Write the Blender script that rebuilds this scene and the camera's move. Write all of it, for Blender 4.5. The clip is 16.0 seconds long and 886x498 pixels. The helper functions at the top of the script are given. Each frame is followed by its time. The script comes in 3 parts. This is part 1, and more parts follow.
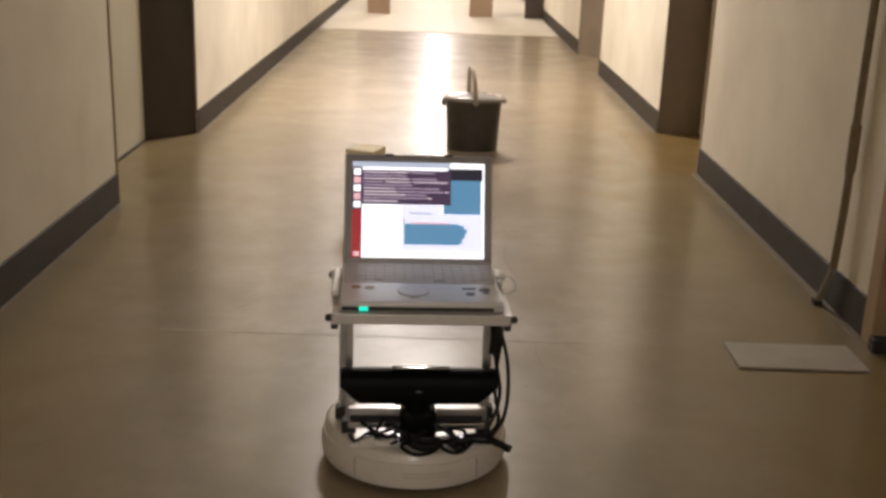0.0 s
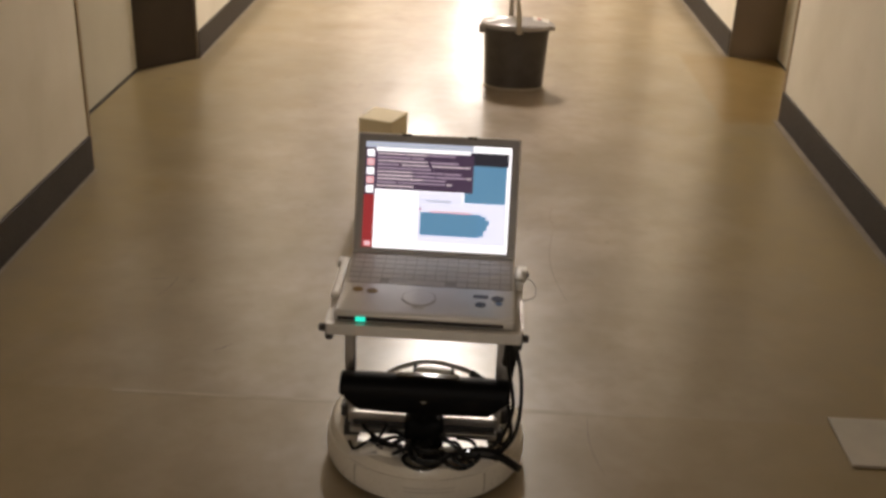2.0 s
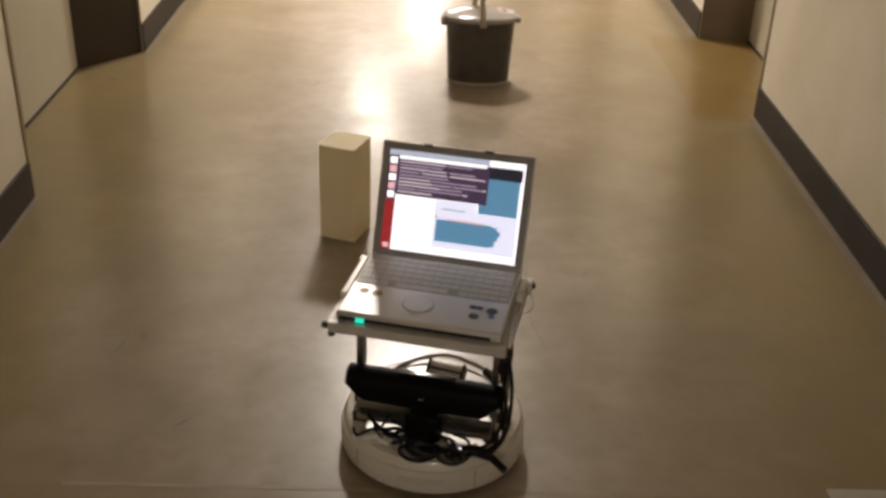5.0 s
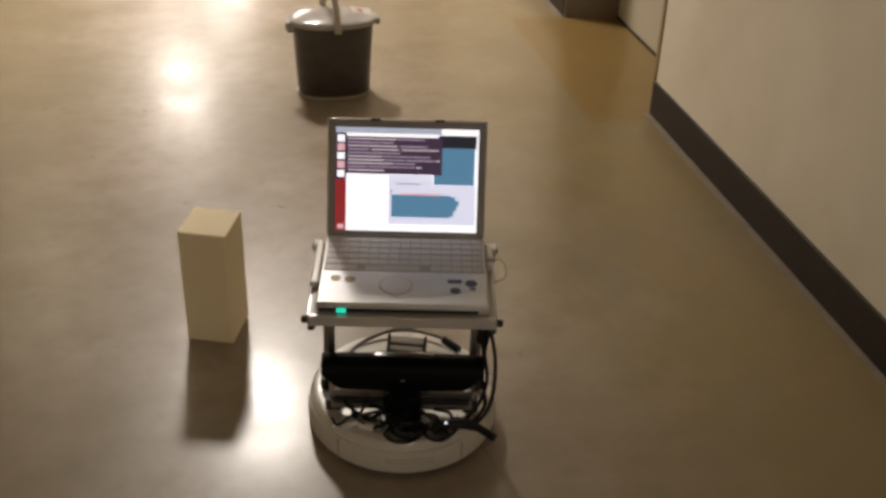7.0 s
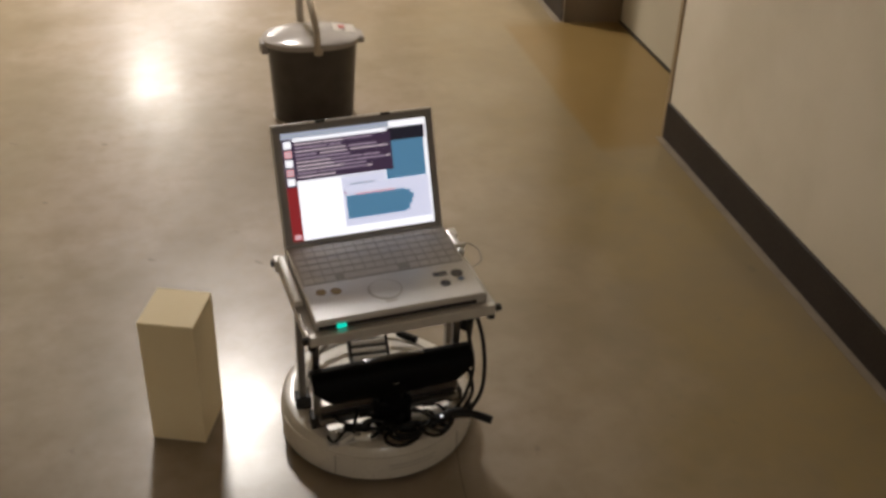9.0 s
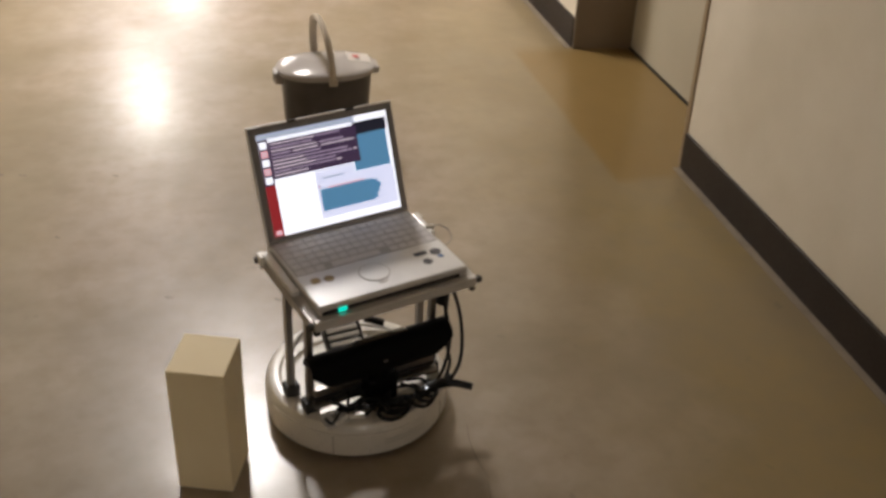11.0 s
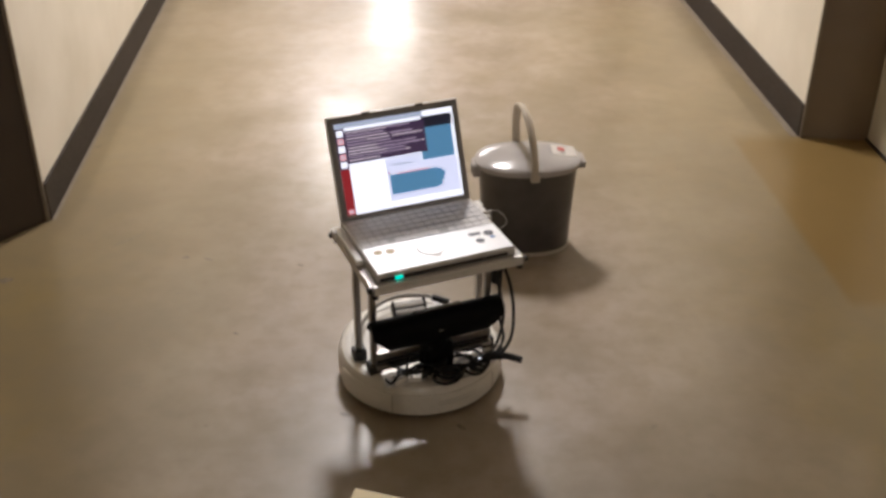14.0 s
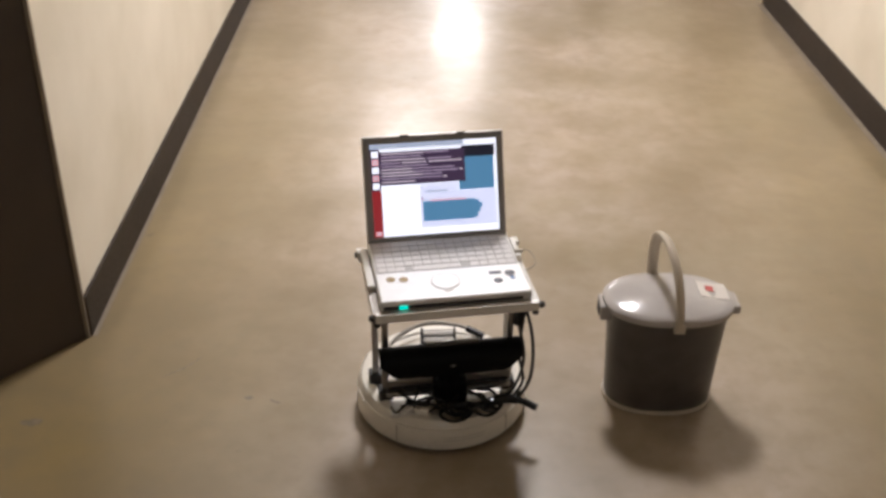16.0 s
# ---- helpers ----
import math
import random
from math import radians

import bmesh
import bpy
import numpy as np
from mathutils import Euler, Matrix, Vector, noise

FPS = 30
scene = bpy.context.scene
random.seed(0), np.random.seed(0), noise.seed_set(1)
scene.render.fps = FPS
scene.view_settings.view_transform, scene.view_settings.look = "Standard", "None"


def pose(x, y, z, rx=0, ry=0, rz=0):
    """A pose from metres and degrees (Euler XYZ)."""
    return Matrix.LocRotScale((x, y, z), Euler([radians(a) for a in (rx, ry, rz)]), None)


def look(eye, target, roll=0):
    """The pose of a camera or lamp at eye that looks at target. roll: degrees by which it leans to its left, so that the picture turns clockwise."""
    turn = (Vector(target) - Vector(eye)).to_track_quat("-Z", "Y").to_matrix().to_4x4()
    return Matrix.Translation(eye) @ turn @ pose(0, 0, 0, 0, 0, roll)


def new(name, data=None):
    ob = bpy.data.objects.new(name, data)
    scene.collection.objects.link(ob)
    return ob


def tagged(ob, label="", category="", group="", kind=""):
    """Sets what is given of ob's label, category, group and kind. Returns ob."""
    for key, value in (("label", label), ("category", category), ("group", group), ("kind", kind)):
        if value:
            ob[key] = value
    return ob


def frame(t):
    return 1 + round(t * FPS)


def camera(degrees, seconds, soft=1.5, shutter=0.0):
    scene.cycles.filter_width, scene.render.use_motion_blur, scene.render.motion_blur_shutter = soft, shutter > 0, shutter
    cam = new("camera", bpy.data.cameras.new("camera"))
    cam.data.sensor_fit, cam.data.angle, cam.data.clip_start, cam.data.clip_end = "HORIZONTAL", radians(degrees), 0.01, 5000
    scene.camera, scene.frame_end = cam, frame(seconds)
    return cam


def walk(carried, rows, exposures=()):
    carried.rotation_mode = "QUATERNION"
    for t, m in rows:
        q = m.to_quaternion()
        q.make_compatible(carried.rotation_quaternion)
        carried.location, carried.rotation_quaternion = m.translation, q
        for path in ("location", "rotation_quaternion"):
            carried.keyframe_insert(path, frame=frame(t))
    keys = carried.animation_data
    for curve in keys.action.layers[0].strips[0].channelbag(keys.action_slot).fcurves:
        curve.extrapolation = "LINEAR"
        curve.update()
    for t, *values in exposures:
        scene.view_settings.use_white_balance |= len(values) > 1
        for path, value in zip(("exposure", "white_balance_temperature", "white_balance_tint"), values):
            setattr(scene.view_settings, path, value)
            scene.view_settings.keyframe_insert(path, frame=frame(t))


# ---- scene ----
cam = camera(44.8, 16.0, soft=3.2)
PATH = [
    (0, (1.065, 1.633, 0.96), (1.088, 3.545, 0.373), 2.1),
    (0.5, (1.044, 1.734, 0.965), (1.06, 3.647, 0.382), 2.8),
    (1, (1.0, 1.912, 0.995), (1.057, 3.801, 0.339), 2.3),
    (1.5, (0.98, 2.106, 1.06), (1.035, 3.96, 0.311), 2.4),
    (2, (1.077, 2.311, 1.124), (1.037, 4.126, 0.284), 2.2),
    (2.5, (1.074, 2.4, 1.229), (1.034, 4.167, 0.293), 2.6),
    (3, (1.084, 2.443, 1.246), (1.053, 4.194, 0.28), 1.8),
    (3.5, (1.057, 2.447, 1.252), (1.072, 4.202, 0.292), 2.5),
    (4, (1.078, 2.456, 1.256), (1.096, 4.22, 0.315), 2.4),
    (6.3, (0.931, 2.898, 1.306), (1.132, 4.613, 0.297), 1.9),
    (6.5, (0.918, 2.972, 1.307), (1.161, 4.668, 0.276), 1.9),
    (7, (0.888, 3.154, 1.303), (1.27, 4.822, 0.268), 2.2),
    (7.5, (0.862, 3.262, 1.298), (1.36, 4.911, 0.282), 2.7),
    (8, (0.892, 3.393, 1.294), (1.356, 5.04, 0.259), 2.2),
    (8.5, (0.926, 3.467, 1.305), (1.352, 5.093, 0.222), 2.0),
    (8.7, (0.925, 3.486, 1.310), (1.337, 5.116, 0.227), 2.0),
    (10.8, (0.865, 3.581, 1.335), (1.309, 5.206, 0.258), 2.5),
    (11, (0.854, 3.589, 1.339), (1.298, 5.224, 0.275), 2.5),
    (11.5, (0.827, 3.632, 1.348), (1.273, 5.277, 0.302), 2.3),
    (12, (0.813, 3.738, 1.328), (1.149, 5.435, 0.324), 2.1),
    (12.5, (0.84, 3.813, 1.346), (1.079, 5.521, 0.333), 2.2),
    (13, (0.854, 3.848, 1.346), (1.063, 5.544, 0.306), 2.0),
    (13.5, (0.861, 3.852, 1.356), (1.015, 5.563, 0.332), 0.5),
    (14, (0.873, 3.882, 1.367), (0.983, 5.602, 0.352), 0.1),
    (14.5, (0.795, 4.014, 1.373), (0.946, 5.741, 0.376), 0.3),
    (15, (0.77, 4.117, 1.366), (0.911, 5.855, 0.386), 0.5),
    (15.5, (0.754, 4.287, 1.387), (0.834, 6.018, 0.389), 1.5),
    (16, (0.754, 4.445, 1.397), (0.78, 6.165, 0.378), 0.9),
]
walk(cam, [(t, look(eye, target, roll)) for t, eye, target, roll in PATH],
     exposures=[(0, 0.01, 6330, 12.6), (2, 0.0, 6580, 12.2), (4.2, -0.03, 6600, 11), (6.3, -0.22, 6600, 11), (8.7, -0.37, 6350, 10.5), (11, -0.23, 6150, 11.5), (16, -0.25, 5880, 12.8)])

# ---- light ----
world = bpy.data.worlds.new("world")
scene.world = world
world.use_nodes = True
world.node_tree.nodes["Background"].inputs[0].default_value = (0.9, 0.75, 0.55, 1)
world.node_tree.nodes["Background"].inputs[1].default_value = 0.02
scene.view_settings.exposure = 0.0
WARM = (1.0, 0.915, 0.83)
# ceiling lamps that are switched on: x, y, length, width, watts
# the lamp at y -1.6 is unseen, added behind the camera as fill
LAMPS = [(1.05, -1.6, 1.2, 0.28, 76), (0.97, 7.75, 0.46, 0.30, 96), (0.57, 12.1, 0.66, 0.42, 54), (1.05, 15.1, 0.34, 0.42, 68), (1.05, 21.6, 1.6, 0.28, 118)]
CEILING = 2.5
for x, y, length, width, watts in LAMPS:
    data = bpy.data.lights.new("tube_light", "AREA")
    data.shape, data.size, data.size_y = "RECTANGLE", width, length
    data.energy, data.color = watts, WARM
    ob = new("tube_light", data)
    ob.matrix_world = pose(x, y, CEILING - 0.075)


# ---- materials ----
def material(name, colour, rough=0.6, metal=0.0, other=None, scale=6.0, amount=0.5, grain=0.0, grain_scale=180.0, spread=0.08, glow=0.0, coat=0.0, spec=0.5):
    """A surface whose colour wanders to `other` at one scale and is speckled at a finer one, with fine relief."""
    m = bpy.data.materials.new(name)
    m.use_nodes = True
    t = m.node_tree
    b = t.nodes["Principled BSDF"]
    b.inputs["Metallic"].default_value = metal
    b.inputs["Specular IOR Level"].default_value = spec
    b.inputs["Coat Weight"].default_value = coat
    b.inputs["Coat Roughness"].default_value = 0.15
    if glow:
        b.inputs["Emission Color"].default_value = (*colour, 1)
        b.inputs["Emission Strength"].default_value = glow
    co = t.nodes.new("ShaderNodeTexCoord")
    big = t.nodes.new("ShaderNodeTexNoise")
    big.inputs["Scale"].default_value, big.inputs["Detail"].default_value = scale, 6
    t.links.new(co.outputs["Object"], big.inputs["Vector"])
    fine = t.nodes.new("ShaderNodeTexNoise")
    fine.inputs["Scale"].default_value, fine.inputs["Detail"].default_value = grain_scale, 3
    t.links.new(co.outputs["Object"], fine.inputs["Vector"])
    ramp = t.nodes.new("ShaderNodeMapRange")
    ramp.inputs["From Min"].default_value, ramp.inputs["From Max"].default_value = 0.35, 0.68
    ramp.inputs["To Max"].default_value = amount
    t.links.new(big.outputs["Fac"], ramp.inputs["Value"])
    mix = t.nodes.new("ShaderNodeMix")
    mix.data_type = "RGBA"
    mix.inputs["A"].default_value = (*colour, 1)
    mix.inputs["B"].default_value = (*(other or [c * 0.8 for c in colour]), 1)
    t.links.new(ramp.outputs["Result"], mix.inputs["Factor"])
    t.links.new(mix.outputs["Result"], b.inputs["Base Color"])
    r = t.nodes.new("ShaderNodeMapRange")
    r.inputs["From Min"].default_value, r.inputs["From Max"].default_value = 0.3, 0.7
    r.inputs["To Min"].default_value, r.inputs["To Max"].default_value = max(0.02, rough - spread), min(1, rough + spread)
    t.links.new(fine.outputs["Fac"], r.inputs["Value"])
    t.links.new(r.outputs["Result"], b.inputs["Roughness"])
    if grain:
        bump = t.nodes.new("ShaderNodeBump")
        bump.inputs["Strength"].default_value, bump.inputs["Distance"].default_value = grain, 0.002
        t.links.new(fine.outputs["Fac"], bump.inputs["Height"])
        t.links.new(bump.outputs["Normal"], b.inputs["Normal"])
    return m


def floor_material():
    """Worn, waxed floor covering: brown-grey, blotched, with scuffs, darker specks and a yellowed patch before the door."""
    m = bpy.data.materials.new("waxed floor")
    m.use_nodes = True
    t = m.node_tree
    b = t.nodes["Principled BSDF"]
    link = t.links.new
    co = t.nodes.new("ShaderNodeTexCoord")

    def noise_at(scale, detail=6.0, stretch=(1, 1, 1)):
        mp = t.nodes.new("ShaderNodeMapping")
        mp.inputs["Scale"].default_value = stretch
        link(co.outputs["Object"], mp.inputs["Vector"])
        n = t.nodes.new("ShaderNodeTexNoise")
        n.inputs["Scale"].default_value, n.inputs["Detail"].default_value = scale, detail
        link(mp.outputs["Vector"], n.inputs["Vector"])
        return n.outputs["Fac"]

    def span(value, a, c, lo=0.0, hi=1.0):
        r = t.nodes.new("ShaderNodeMapRange")
        r.inputs["From Min"].default_value, r.inputs["From Max"].default_value = a, c
        r.inputs["To Min"].default_value, r.inputs["To Max"].default_value = lo, hi
        link(value, r.inputs["Value"])
        return r.outputs["Result"]

    def blend(factor, a, c, mode="MIX"):
        n = t.nodes.new("ShaderNodeMix")
        n.data_type, n.blend_type = "RGBA", mode
        link(factor, n.inputs["Factor"])
        for key, v in (("A", a), ("B", c)):
            if isinstance(v, tuple):
                n.inputs[key].default_value = (*v, 1)
            else:
                link(v, n.inputs[key])
        return n.outputs["Result"]

    def times(a, c):
        n = t.nodes.new("ShaderNodeMath")
        n.operation = "MULTIPLY"
        link(a, n.inputs[0])
        if isinstance(c, float):
            n.inputs[1].default_value = c
        else:
            link(c, n.inputs[1])
        return n.outputs[0]

    blotch, cloud, stain, speck = noise_at(1.3, 5), noise_at(4.5, 4), noise_at(2.4, 7), noise_at(19, 2)
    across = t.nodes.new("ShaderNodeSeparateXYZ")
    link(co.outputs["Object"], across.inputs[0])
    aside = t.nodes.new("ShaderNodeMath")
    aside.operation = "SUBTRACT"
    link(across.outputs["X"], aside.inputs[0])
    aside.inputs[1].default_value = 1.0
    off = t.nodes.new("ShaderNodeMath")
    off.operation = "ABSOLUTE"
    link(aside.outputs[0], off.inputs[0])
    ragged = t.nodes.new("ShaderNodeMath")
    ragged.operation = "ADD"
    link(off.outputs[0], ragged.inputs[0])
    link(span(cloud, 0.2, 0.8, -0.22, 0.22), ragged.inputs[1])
    colour = blend(span(blotch, 0.40, 0.60), FLOOR_A, FLOOR_B)
    colour = blend(span(cloud, 0.36, 0.68, 0, 0.7), colour, FLOOR_C)
    # greyer middle, browner sides: the walls' warm bounce is painted into the colour
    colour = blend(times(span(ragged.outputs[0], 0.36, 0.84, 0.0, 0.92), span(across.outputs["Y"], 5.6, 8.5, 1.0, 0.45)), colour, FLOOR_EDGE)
    colour = blend(span(stain, 0.42, 0.66, 0, 0.66), colour, FLOOR_D)
    colour = blend(span(noise_at(15.0, 5), 0.40, 0.68, 0, 0.34), colour, FLOOR_D)
    colour = blend(span(noise_at(8.0, 5), 0.50, 0.74, 0, 0.34), colour, FLOOR_D)
    colour = blend(span(noise_at(32.0, 4), 0.50, 0.74, 0, 0.16), colour, FLOOR_D)
    colour = blend(span(speck, 0.72, 0.82, 0, 0.4), colour, FLOOR_E)
    # the older stretch before the joint line is browner
    colour = blend(span(across.outputs["Y"], 4.034, 4.030, 0.0, 0.30), colour, FLOOR_EDGE)
    # yellowed wax before the recessed door, with a wavering edge
    split = t.nodes.new("ShaderNodeSeparateXYZ")
    warp = t.nodes.new("ShaderNodeMix")
    warp.data_type = "VECTOR"
    warp.inputs["Factor"].default_value = 0.02
    link(co.outputs["Object"], warp.inputs["A"])
    n = t.nodes.new("ShaderNodeTexNoise")
    n.inputs["Scale"].default_value = 4
    link(co.outputs["Object"], n.inputs["Vector"])
    link(n.outputs["Color"], warp.inputs["B"])
    link(warp.outputs["Result"], split.inputs[0])
    mask = times(times(span(split.outputs["X"], 1.905, 1.925), span(split.outputs["Y"], 5.76, 5.80)), span(split.outputs["Y"], 6.72, 6.64))
    colour = blend(times(mask, 0.92), colour, FLOOR_YELLOW)
    link(colour, b.inputs["Base Color"])
    link(span(cloud, 0.3, 0.75, 0.28, 0.42), b.inputs["Roughness"])
    b.inputs["Specular IOR Level"].default_value = 0.35
    b.inputs["Coat Weight"].default_value = 0.44
    b.inputs["Coat IOR"].default_value = 1.45
    link(span(noise_at(7.0, 2), 0.25, 0.75, 0.14, 0.27), b.inputs["Coat Roughness"])
    wave = t.nodes.new("ShaderNodeBump")
    wave.inputs["Strength"].default_value, wave.inputs["Distance"].default_value = 0.09, 0.006
    link(noise_at(5.5, 1.5), wave.inputs["Height"])
    link(wave.outputs["Normal"], b.inputs["Normal"])
    link(wave.outputs["Normal"], b.inputs["Coat Normal"])
    return m


FLOOR_A, FLOOR_B, FLOOR_C = (0.345, 0.278, 0.212), (0.278, 0.230, 0.160), (0.365, 0.302, 0.246)
FLOOR_D, FLOOR_E, FLOOR_YELLOW = (0.188, 0.145, 0.082), (0.10, 0.08, 0.055), (0.200, 0.128, 0.040)
# brown tint for the wall bounce and the stretch before the joint
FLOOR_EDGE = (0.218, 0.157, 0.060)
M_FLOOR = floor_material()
M_WALL = material("painted wall", (0.74, 0.68, 0.565), 0.75, other=(0.61, 0.55, 0.43), scale=3.4, amount=0.7, grain=0.25, grain_scale=90)
M_CEIL = material("ceiling board", (0.60, 0.57, 0.52), 0.9, scale=3, grain=0.3)
M_BASE = material("dark vinyl skirting", (0.026, 0.0185, 0.013), 0.55, other=(0.040, 0.029, 0.021), scale=8, grain=0.1, spec=0.25)
M_STRIP = material("grey floor sealant", (0.235, 0.195, 0.145), 0.5, other=(0.17, 0.135, 0.10), scale=14, amount=0.8, grain=0.2)
M_JOINT = material("pale joint filler", (0.33, 0.27, 0.19), 0.45, other=(0.22, 0.175, 0.115), scale=9, amount=0.9)
M_JAMB = material("brown painted steel", (0.225, 0.175, 0.125), 0.5, other=(0.18, 0.135, 0.095), scale=5, amount=0.7, grain=0.15)
# darker tone than M_JAMB, for door 1 and the far open leaf
M_DARKJAMB = material("darker brown steel", (0.065, 0.050, 0.038), 0.5, other=(0.05, 0.038, 0.03), scale=5, amount=0.7, spec=0.3)
M_LEAF = material("grey-green door paint", (0.46, 0.42, 0.32), 0.55, other=(0.40, 0.36, 0.27), scale=3, amount=0.6, grain=0.1)
M_TRIM = material("tan corner trim", (0.30, 0.22, 0.13), 0.5, scale=10, amount=0.7)
M_WOOD = material("tan wooden frame", (0.34, 0.24, 0.13), 0.55, other=(0.26, 0.17, 0.09), scale=12, amount=0.8, grain=0.2)
M_BROWN = material("brown wood panelling", (0.11, 0.062, 0.034), 0.5, other=(0.08, 0.045, 0.025), scale=7, amount=0.8)
M_STICK = material("weathered stick", (0.21, 0.145, 0.08), 0.6, other=(0.15, 0.10, 0.055), scale=30, amount=0.8, grain=0.2)
M_FERRULE = material("dull grey rubber", (0.26, 0.22, 0.17), 0.6, scale=40)
M_BOARD = material("off-white board", (0.40, 0.365, 0.30), 0.5, other=(0.32, 0.295, 0.25), scale=12, amount=0.7, grain=0.1)
M_CARD = material("cream card", (0.90, 0.79, 0.54), 0.7, other=(0.86, 0.73, 0.47), scale=14, amount=0.6, grain=0.2, grain_scale=260)
M_FIXTURE = material("white fixture", (0.8, 0.78, 0.74), 0.4)
M_DIFFUSE = material("lamp diffuser", (1.0, 0.86, 0.66), 0.5, glow=3.0)
M_SHELL = material("white robot plastic", (0.66, 0.63, 0.57), 0.32, other=(0.58, 0.55, 0.49), scale=16, amount=0.6, coat=0.25)
# real black parts; also stands in for shade in slots and door gaps
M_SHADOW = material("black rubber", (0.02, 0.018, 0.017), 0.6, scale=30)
M_SEAM = material("grey seam", (0.24, 0.22, 0.20), 0.5, scale=40)
M_BLACK = material("satin black plastic", (0.004, 0.004, 0.0045), 0.48, other=(0.004, 0.004, 0.004), scale=20, spread=0.0, spec=0.08)
M_GLOSS = material("black gloss for the highlight", (0.004, 0.004, 0.004), 0.12, scale=20, spread=0.0, coat=0.6)
M_CABLE = material("black cable", (0.008, 0.0075, 0.0075), 0.42, scale=60, spread=0.0, spec=0.25)
M_GREYCABLE = material("grey cable", (0.30, 0.28, 0.25), 0.45, scale=60)
M_ALU = material("brushed aluminium", (0.40, 0.385, 0.365), 0.34, metal=1.0, scale=40, amount=0.5, spread=0.02)
M_BEAM = material("pale anodised beam", (0.66, 0.645, 0.62), 0.38, metal=0.3, scale=40, amount=0.5, spread=0.03)
M_GUARD = material("white plastic strip", (0.80, 0.78, 0.74), 0.3, scale=30, amount=0.4, coat=0.2)
M_POST = material("tan varnished post", (0.30, 0.205, 0.135), 0.5, other=(0.25, 0.165, 0.10), scale=6, amount=0.7)
M_PRINT = material("faint grey print", (0.50, 0.475, 0.43), 0.4, scale=40)
M_STEEL = material("bright screw steel", (0.75, 0.73, 0.70), 0.25, metal=1.0, scale=40)
M_PLATE = material("grey support plate", (0.43, 0.405, 0.365), 0.4, scale=18, amount=0.5)
M_SILVER = material("silver laptop paint", (0.60, 0.59, 0.58), 0.38, metal=0.35, other=(0.55, 0.54, 0.53), scale=30, amount=0.4)
M_PALM = material("pale silver palm rest", (0.66, 0.66, 0.665), 0.34, metal=0.25, scale=30, amount=0.3, spread=0.02)
M_LID = material("grey lid bezel", (0.27, 0.255, 0.25), 0.42, scale=30, amount=0.3)
M_KEY = material("grey key caps", (0.60, 0.58, 0.57), 0.5, scale=60, amount=0.3)
M_KEYBED = material("dark key bed", (0.40, 0.385, 0.37), 0.5, scale=60)
M_STICKY = material("gold sticker", (0.30, 0.20, 0.06), 0.4, scale=120, amount=0.9)
M_STICKB = material("dark sticker", (0.05, 0.05, 0.07), 0.4, scale=120, amount=0.9)
M_STICKBLUE = material("blue sticker", (0.10, 0.17, 0.35), 0.4, scale=120, amount=0.6)
M_BIN = material("dark grey bucket plastic", (0.075, 0.067, 0.060), 0.36, other=(0.050, 0.043, 0.038), scale=22, amount=0.7, grain=0.1)
M_BINLID = material("silver-grey lid plastic", (0.42, 0.395, 0.375), 0.17, metal=0.0, other=(0.35, 0.325, 0.31), scale=16, amount=0.7, coat=0.0, spread=0.0)
M_HANDLE = material("pale grey handle plastic", (0.52, 0.46, 0.37), 0.35, scale=20, amount=0.5)
M_LABELW = material("white lid label", (0.62, 0.58, 0.54), 0.4, scale=40)
M_LABELR = material("red lid mark", (0.45, 0.05, 0.045), 0.4, scale=60)


def screen_material(name, colour, glow):
    return material(name, colour, 0.5, glow=glow, amount=0.0)


S_WHITE = screen_material("screen white", (0.95, 0.95, 1.0), 1.25)
S_PALE = screen_material("screen pale lilac", (0.72, 0.74, 0.92), 1.0)
S_BAR = screen_material("screen grey bar", (0.42, 0.47, 0.58), 0.9)
S_PURPLE = screen_material("screen purple", (0.050, 0.028, 0.062), 0.9)
S_TEXT = screen_material("screen text", (0.40, 0.31, 0.42), 0.9)
S_BRIGHT = screen_material("screen bright text", (0.66, 0.56, 0.62), 0.95)
S_BLUE = screen_material("screen blue", (0.085, 0.225, 0.37), 0.95)
S_NIGHT = screen_material("screen black", (0.012, 0.012, 0.022), 0.9)
S_RED = screen_material("screen red", (0.28, 0.018, 0.022), 0.9)
S_PINK = screen_material("screen pink", (0.75, 0.42, 0.46), 1.0)
S_GREEN = screen_material("green lamp", (0.01, 0.75, 0.55), 1.1)


# ---- mesh helpers ----
def part(name, bm, mat, parent=None, label="", smooth=False):
    me = bpy.data.meshes.new(name)
    bmesh.ops.recalc_face_normals(bm, faces=bm.faces)
    bm.to_mesh(me)
    bm.free()
    me.materials.append(mat)
    if smooth:
        me.polygons.foreach_set("use_smooth", [True] * len(me.polygons))
        me.set_sharp_from_angle(angle=radians(38))
    ob = new(name, me)
    if parent:
        ob.parent = parent
    if label:
        ob["label"] = label
    return ob


def box(bm, x0, x1, y0, y1, z0, z1, bevel=0.0, m=None, segments=2):
    made = bmesh.ops.create_cube(bm, size=1.0)["verts"]
    bmesh.ops.transform(bm, matrix=Matrix.Translation(((x0 + x1) / 2, (y0 + y1) / 2, (z0 + z1) / 2)) @ Matrix.Diagonal((x1 - x0, y1 - y0, z1 - z0, 1)), verts=made)
    if bevel:
        edges = list({e for v in made for e in v.link_edges})
        made = bmesh.ops.bevel(bm, geom=edges, offset=bevel, segments=segments, affect="EDGES", profile=0.6)["verts"]
    if m:
        bmesh.ops.transform(bm, matrix=m, verts=list(made))
    return bm


def boxed(*args, **kw):
    return box(bmesh.new(), *args, **kw)


